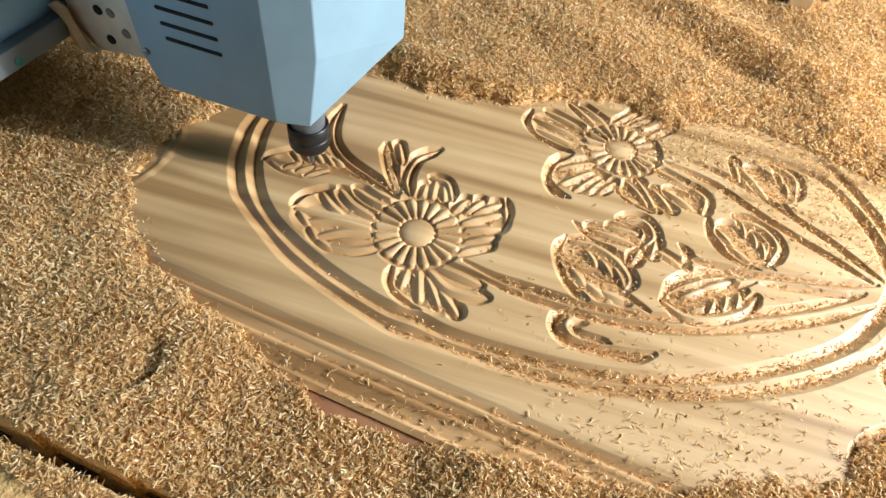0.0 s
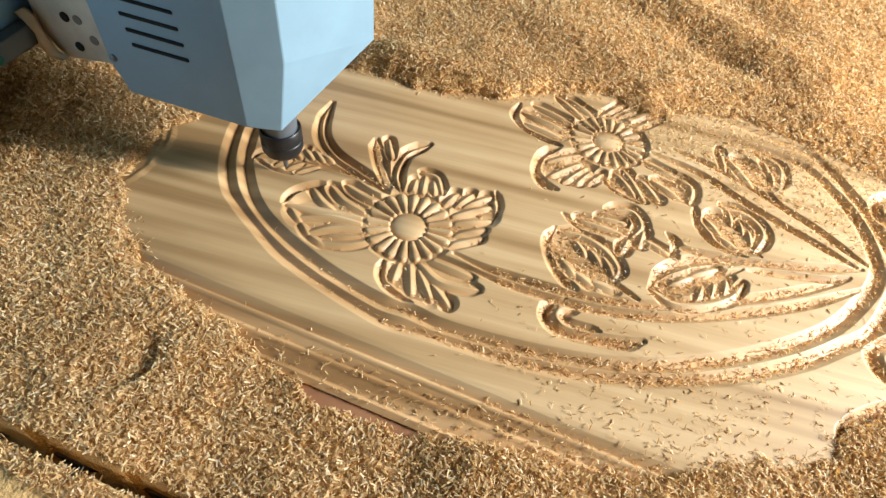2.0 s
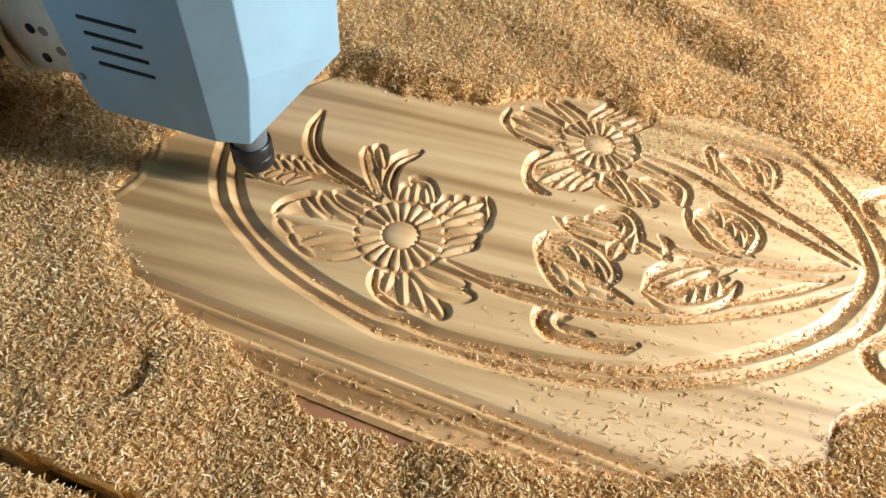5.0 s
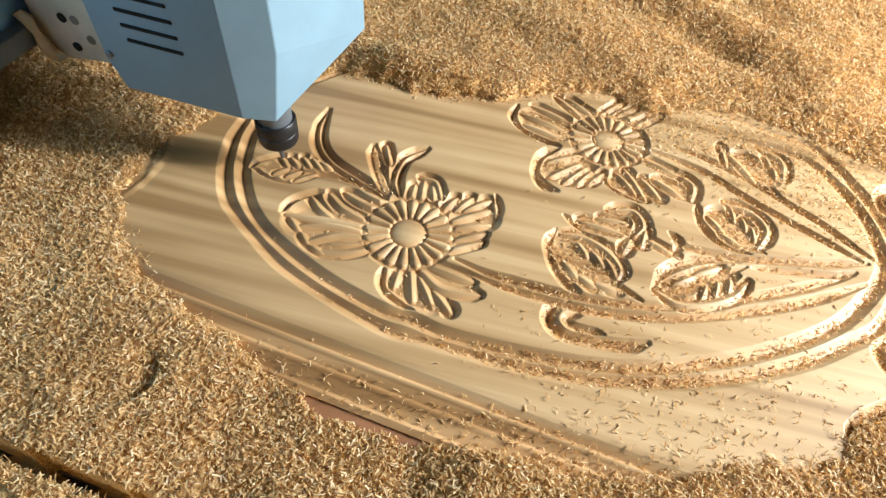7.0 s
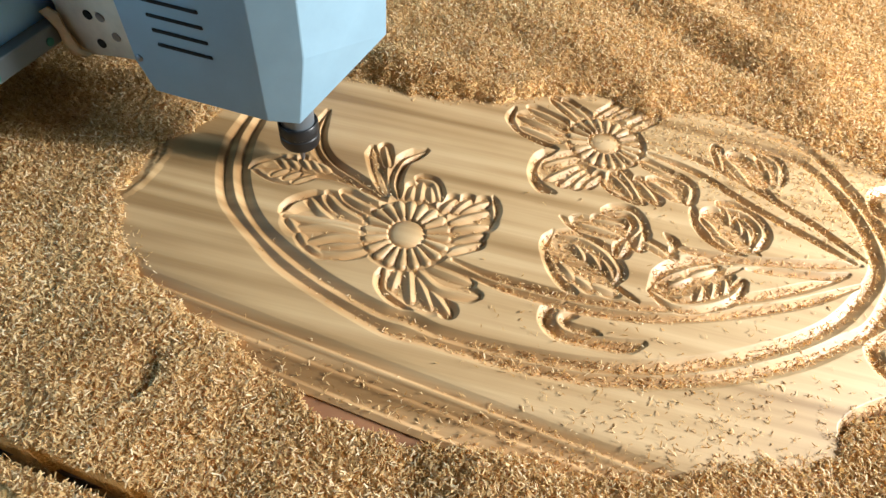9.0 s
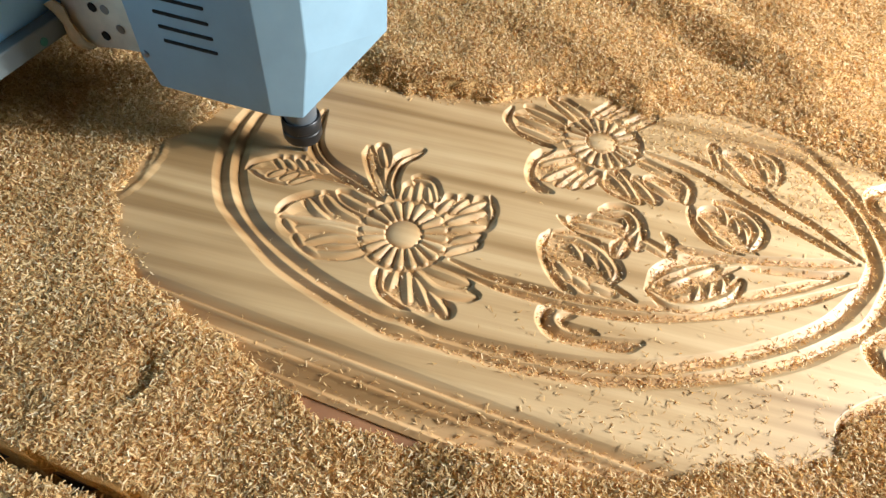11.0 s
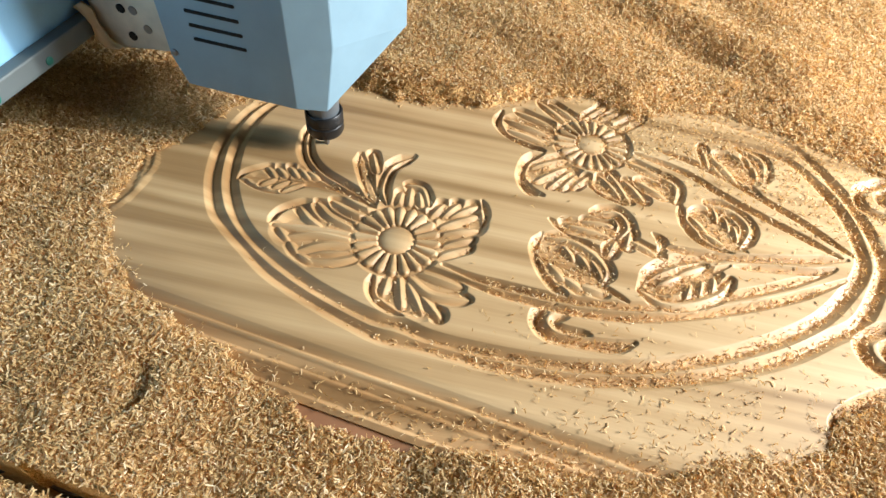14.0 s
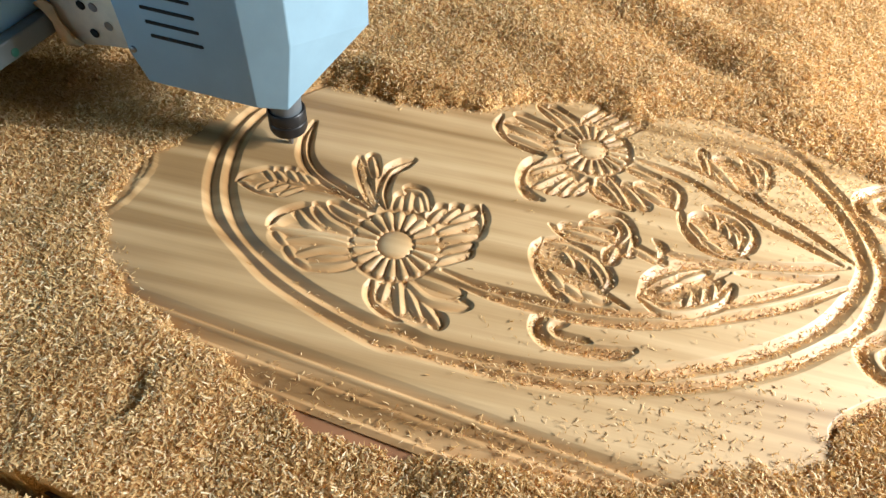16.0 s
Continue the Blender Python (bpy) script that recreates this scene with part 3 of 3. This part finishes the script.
sparse = 0.022 * np.clip((cx + 0.06) / 0.2, 0, 1) + 0.075 * np.clip((0.30 - cy) / 0.1, 0, 1) * np.clip((cx + 0.02) / 0.15, 0, 1)
rim = np.clip(1 - depth / 0.014, 0, 1)
chance = np.clip(0.62 * groove + 0.30 * far_right + 1.3 * sparse + 0.5 * rim**2, 0, 0.9) * (depth > -0.004)
keep = rng.random(N) < chance
cx, cy = cx[keep], cy[keep]
strays = flakes("stray_shavings", cx, cy, relief_at(cx, cy) + 0.0009, 0.0034, 13, 0.55)
tagged(strays, "loose wood shavings lying in the carved grooves", "wood shavings", kind="stuff")


# ---- the router head, at its place when the travel is nought ----
AXIS = (-0.251, 0.342)
head = tagged(new("router_head"), "pale blue boxed router head with slotted side and black collet nut", "router head")
head.location = (AXIS[0], AXIS[1], 0)


def rel(x, y, z):
    return Vector((x - AXIS[0], y - AXIS[1], z))


TOP, LOW = 0.30, 0.06
corners = {
    "D": (-0.365, 0.307, LOW), "A": (-0.261, 0.313, LOW), "B": (-0.2374, 0.3251, 0.056), "C": (-0.2291, 0.3293, 0.1197), "E": (-0.1935, 0.4052, 0.108),
    "F": (-0.365, 0.4052, 0.080), "G": (-0.3745, 0.3065, 0.088),
}
bm = bmesh.new()
v = {k: bm.verts.new(rel(*p)) for k, p in corners.items()}
for k in "GACEF":
    x, y, z = corners[k]
    v[k + "t"] = bm.verts.new(rel(x, y, TOP))
for f in (("G", "D", "A", "At", "Gt"), ("A", "B", "C", "Ct", "At"), ("C", "E", "Et", "Ct"), ("C", "B", "E"), ("E", "F", "Ft", "Et"), ("F", "D", "G"), ("F", "G", "Gt", "Ft"), ("Gt", "At", "Ct", "Et", "Ft"), ("B", "A", "D"), ("B", "D", "F"), ("B", "F", "E")):
    bm.faces.new([v[k] for k in f])
bmesh.ops.recalc_face_normals(bm, faces=bm.faces)
bmesh.ops.bevel(bm, geom=[e for e in bm.edges if e.calc_face_angle(0) > 0.15], offset=0.0007, segments=1, affect="EDGES")
# the cover slides up and down on the bracket and carries the spindle
cover = part("cover", bm, BLUE, head, "pale blue painted sheet metal cover")

# cooling slots in the shaded side
side = (Vector(corners["A"]) - Vector(corners["D"])).normalized()
out = Vector((side.y, -side.x, 0))
for k in range(4):
    bm = bmesh.new()
    z = 0.1102 + 0.0125 * k
    box(bm, (-0.0238, -0.0006, -0.0015), (0.0238, 0.0030, 0.0016), 0.0012)
    bmesh.ops.transform(bm, verts=bm.verts, matrix=Matrix.Translation(rel(-0.3222 - 0.0010 * k, 0.3093, z) + out * 0.0005) @ Matrix(((side.x, -out.x, 0, 0), (side.y, -out.y, 0, 0), (0, 0, 1, 0), (0, 0, 0, 1))))
    part("slot", bm, HOLE, cover, "dark cooling slot")

# dark spindle body in the open bottom; unseen block added to shade the panel
bm = bmesh.new()
box(bm, (rel(-0.360, 0, 0).x, rel(0, 0.336, 0).y, 0.056), (rel(-0.290, 0, 0).x, rel(0, 0.406, 0).y, 0.085), 0.003)
part("shade_block", bm, BLACK, cover, "unseen dark block that shades the panel")
bm = bmesh.new()
turned(bm, [(0.024, 0.090), (0.024, 0.060), (0.022, 0.058)], 40, (-0.020, 0.022, 0))
smooth(part("spindle_body", bm, BLACK, cover, "dark spindle body"))

# spindle nose, collet nut and cutter
bm = bmesh.new()
turned(bm, [(0.0160, 0.075), (0.0160, 0.058), (0.0150, 0.054), (0.0145, 0.044), (0.0145, 0.034)])
smooth(part("spindle_nose", bm, NOSE, cover, "bright steel spindle nose"))
bm = bmesh.new()
turned(bm, [(0.0148, 0.036), (0.0150, 0.0425), (0.0168, 0.0430), (0.0178, 0.0415), (0.0178, 0.033), (0.0170, 0.0322), (0.0170, 0.0305), (0.0178, 0.0297), (0.0178, 0.022), (0.0163, 0.0185), (0.0125, 0.0165), (0.006, 0.0165)], 48)
smooth(part("collet_nut", bm, BLACK, cover, "black collet nut"))
bm = bmesh.new()
turned(bm, [(0.003, 0.020), (0.003, 0.006), (0.0022, 0.002), (0.0016, -0.0035), (0.0006, -0.0042)], 20)
smooth(part("cutter", bm, STEEL, cover, "steel engraving cutter"))

# bracket plate that carries the head on its rail
bm = bmesh.new()
shape = [(-0.476, TOP), (-0.480, 0.078), (-0.470, 0.060), (-0.460, 0.053), (-0.420, 0.062), (-0.352, 0.070), (-0.352, TOP)]
near = [bm.verts.new(rel(x, 0.336, z)) for x, z in shape]
far = [bm.verts.new(rel(x, 0.350, z)) for x, z in shape]
bm.faces.new(near)
bm.faces.new(far[::-1])
for k in range(len(shape)):
    bm.faces.new((near[k - 1], far[k - 1], far[k], near[k]))
bmesh.ops.bevel(bm, geom=list(bm.edges), offset=0.0012, segments=2, affect="EDGES")
bracket = part("bracket_plate", bm, PLATE, head, "dusty grey aluminium bracket plate")
for x, z in ((-0.440, 0.071), (-0.443, 0.098), (-0.443, 0.135)):
    bm = bmesh.new()
    turned(bm, [(0.0043, -0.0012), (0.0043, 0.0006), (0.0036, 0.0008)], 24, rel(x, 0.336, z), "y")
    smooth(part("bolt_hole", bm, HOLE, bracket, "round bolt hole"))

for x, z in ((-0.430, 0.099), (-0.420, 0.083)):
    bm = bmesh.new()
    turned(bm, [(0.0042, -0.0008), (0.0042, 0.0006), (0.003, 0.0009)], 24, rel(x, 0.336, z), "y")
    smooth(part("bolt_head", bm, STEEL, bracket, "dull steel bolt head"))

# dust-caked felt wiper along the plate's edge, carriage block, unseen shade box and a cover screw
bm = bmesh.new()
line = [(-0.4841, 0.0958), (-0.4755, 0.0909), (-0.4728, 0.0797), (-0.4712, 0.0685), (-0.4667, 0.059), (-0.4543, 0.0583)]
rings = []
for k, (x, z) in enumerate(line):
    w = 0.0052 + 0.0012 * math.sin(2.3 * k)
    rings.append([bm.verts.new(rel(x + w * math.cos(a), 0.3285 + 0.8 * w * math.sin(a), z + 0.6 * w * math.cos(a))) for a in (0, 1.05, 2.1, 3.14, 4.2, 5.25)])
for a, b in zip(rings, rings[1:]):
    for k in range(6):
        bm.faces.new((a[k - 1], a[k], b[k], b[k - 1]))
bm.faces.new(rings[0])
bm.faces.new(rings[-1])
smooth(part("wiper", bm, TAN, head, "dust-caked tan felt wiper"), 60)
bm = bmesh.new()
# hidden rear box, added only to widen the shadow the head casts
box(bm, (rel(-0.503, 0, 0).x, rel(0, 0.352, 0).y, 0.066), (rel(-0.372, 0, 0).x, rel(0, 0.490, 0).y, TOP), 0.002)
box(bm, (rel(-0.503, 0, 0).x, rel(0, 0.344, 0).y, 0.0945), (rel(-0.481, 0, 0).x, rel(0, 0.3515, 0).y, TOP), 0.002)
box(bm, (rel(-0.4905, 0, 0).x, rel(0, 0.346, 0).y, 0.060), (rel(-0.474, 0, 0).x, rel(0, 0.420, 0).y, 0.0935), 0.004)
part("carriage_and_shade_box", bm, BLACK, head, "black block on the rail with an unseen box behind it for shade")
bm = bmesh.new()
turned(bm, [(0.0030, -0.0005), (0.0030, 0.0012), (0.0018, 0.0020)], 20, rel(-0.3690, 0.3066, 0.0915), "y")
bmesh.ops.scale(bm, vec=(1, -1, 1), space=Matrix.Translation(-rel(-0.3690, 0.3066, 0.0915)), verts=bm.verts)
smooth(part("cover_screw", bm, STEEL, cover, "small bright cover screw"))

# ---- gantry beam with its linear rail ----
gantry = tagged(new("gantry_beam"), "blue painted gantry beam with a grey linear rail", "gantry")
bm = bmesh.new()
box(bm, (-0.62, -0.30, 0.060), (-0.492, 1.35, 0.40), 0.004)
part("beam", bm, BEAM, gantry, "blue painted steel beam")
bm = bmesh.new()
box(bm, (-0.4915, -0.28, 0.066), (-0.478, 1.30, 0.085), 0.002)
rail = part("rail", bm, RAIL, gantry, "grey steel linear rail")
for k in range(12):
    bm = bmesh.new()
    turned(bm, [(0.0039, -0.001), (0.0039, 0.0006), (0.0034, 0.0009)], 20, (-0.478, -0.0974 + 0.06 * k, 0.0726), "x")
    smooth(part("bolt_cap", bm, TEAL, rail, "teal plastic bolt cap"))

# ---- machine table and room ----
bm = bmesh.new()
slot_y = lambda x: 0.033 + 0.055 * (x + 0.30)
for near_y, far_y in (((-0.35, -0.35), (slot_y(-1.1) - 0.005, slot_y(0.9) - 0.005)), ((slot_y(-1.1) + 0.005, slot_y(0.9) + 0.005), (1.5, 1.5))):
    low = [bm.verts.new(p) for p in ((-1.1, near_y[0], -0.09), (0.9, near_y[1], -0.09), (0.9, far_y[1], -0.09), (-1.1, far_y[0], -0.09))]
    top = [bm.verts.new((*q.co.xy, -0.046)) for q in low]
    bm.faces.new(low[::-1])
    bm.faces.new(top)
    for k in range(4):
        bm.faces.new((low[k - 1], low[k], top[k], top[k - 1]))
tagged(part("machine_table", bm, TABLE), "dark slotted machine table under the sawdust", "table", kind="structure")

# hold-down clamp half buried beyond the panel, and a block for its shaded gap
clamp = tagged(new("hold_down_clamp"), "steel hold-down clamp half buried in sawdust", "clamp")
clamp.location = (0.176, 0.884, 0.0)
bm = bmesh.new()
box(bm, (-0.014, -0.012, -0.03), (0.016, 0.10, 0.030), 0.002)
part("wooden_block", bm, WOOD, clamp, "pale wooden packing block")
bm = bmesh.new()
box(bm, (-0.050, -0.010, 0.0305), (0.030, 0.11, 0.040), 0.002)
part("clamp_bar", bm, STEEL, clamp, "worn steel clamp bar")
bm = bmesh.new()
turned(bm, [(0.004, -0.03), (0.004, 0.044), (0.003, 0.046)], 16, (-0.026, 0.008, 0))
smooth(part("bolt", bm, STEEL, clamp))
bm = bmesh.new()
turned(bm, [(0.009, 0.0402), (0.009, 0.047), (0.008, 0.048)], 6, (-0.026, 0.008, 0))
part("nut", bm, BLACK, clamp)
# dark brown block in place of the shadowed gap left of the clamp
bm = bmesh.new()
box(bm, (-0.05, -0.02, -0.012), (0.055, 0.03, 0.012), 0.0015)
offcut = part("gap_block", bm, GAP_BROWN)
offcut.matrix_world = pose(0.098, 0.892, 0.016, 4, 0, 18)
tagged(offcut, "dark brown block standing for the shaded gap beside the clamp", "offcut")


def slab(name, lo, hi, mat, label):
    bm = bmesh.new()
    box(bm, lo, hi)
    return tagged(part(name, bm, mat), label, name.split("_")[0], kind="structure")


slab("floor", (-2.6, -2.6, -0.95), (1.3, 3.2, -0.85), CONCRETE, "bare concrete workshop floor")
slab("ceiling", (-2.6, -2.6, 1.95), (1.3, 3.2, 2.05), PLASTER, "plain plastered workshop ceiling")
slab("wall_west", (-2.7, -2.6, -0.85), (-2.6, 3.2, 1.95), PLASTER, "plain plastered workshop wall")
slab("wall_south", (-2.6, -2.7, -0.85), (1.3, -2.6, 1.95), PLASTER, "plain plastered workshop wall")
slab("wall_north", (-2.6, 3.2, -0.85), (1.3, 3.3, 1.95), PLASTER, "plain plastered workshop wall")
bm = bmesh.new()
box(bm, (0.98, -2.6, -0.85), (1.13, 0.05, 1.95))
box(bm, (0.98, 1.9, -0.85), (1.13, 3.2, 1.95))
box(bm, (0.98, 0.05, -0.85), (1.13, 1.9, 0.12))
box(bm, (0.98, 0.05, 1.2), (1.13, 1.9, 1.95))
tagged(part("wall_east", bm, PLASTER), "plastered workshop wall with a wide window opening", "wall", kind="structure")


# ---- travel of the head over the panel: seconds, millimetres along, across and up ----
TRAVEL = [
    (0.0, 16.6, -11.3, 9.4), (0.5, 13.8, -15.1, -1.4), (1.0, 18.7, -26.2, -1.0), (1.5, 24.4, -11.4, 9.2), (2.0, 8.4, -26.0, 9.5), (2.5, 4.0, -29.7, -0.8), (3.0, 3.6, -17.4, -1.2), (3.5, -1.6, -24.7, 9.8), (4.0, -5.2, -29.0, -0.7), (6.5, -11.7, -28.7, 10.6), (7.0, -2.9, -7.9, 11.3), (7.5, 0.0, 0.0, 0.0), (8.0, -3.5, -11.3, 0.7), (8.5, 2.4, -6.0, 9.4), (9.0, 10.7, 6.4, 4.3), (11.5, 7.2, 28.9, -0.8), (12.0, -7.2, 40.3, -1.7), (12.5, 8.9, 40.6, 7.6), (13.0, 16.2, 49.4, 6.8), (13.5, 20.8, 64.7, -0.3), (14.0, 26.2, 50.4, -0.6), (14.5, 21.5, 39.6, 9.1), (15.0, 6.9, 48.6, 10.6), (15.5, 2.3, 51.9, -1.2), (16.0, -7.1, 41.8, 0.0),
]


def motions():
    walk(head, [(t, pose(AXIS[0] + x / 1000, AXIS[1] + y / 1000, 0)) for t, x, y, z in TRAVEL])
    walk(cover, [(t, pose(0, 0, z / 1000)) for t, x, y, z in TRAVEL])
    walk(gantry, [(t, pose(x / 1000, 0, 0)) for t, x, y, z in TRAVEL])


motions()
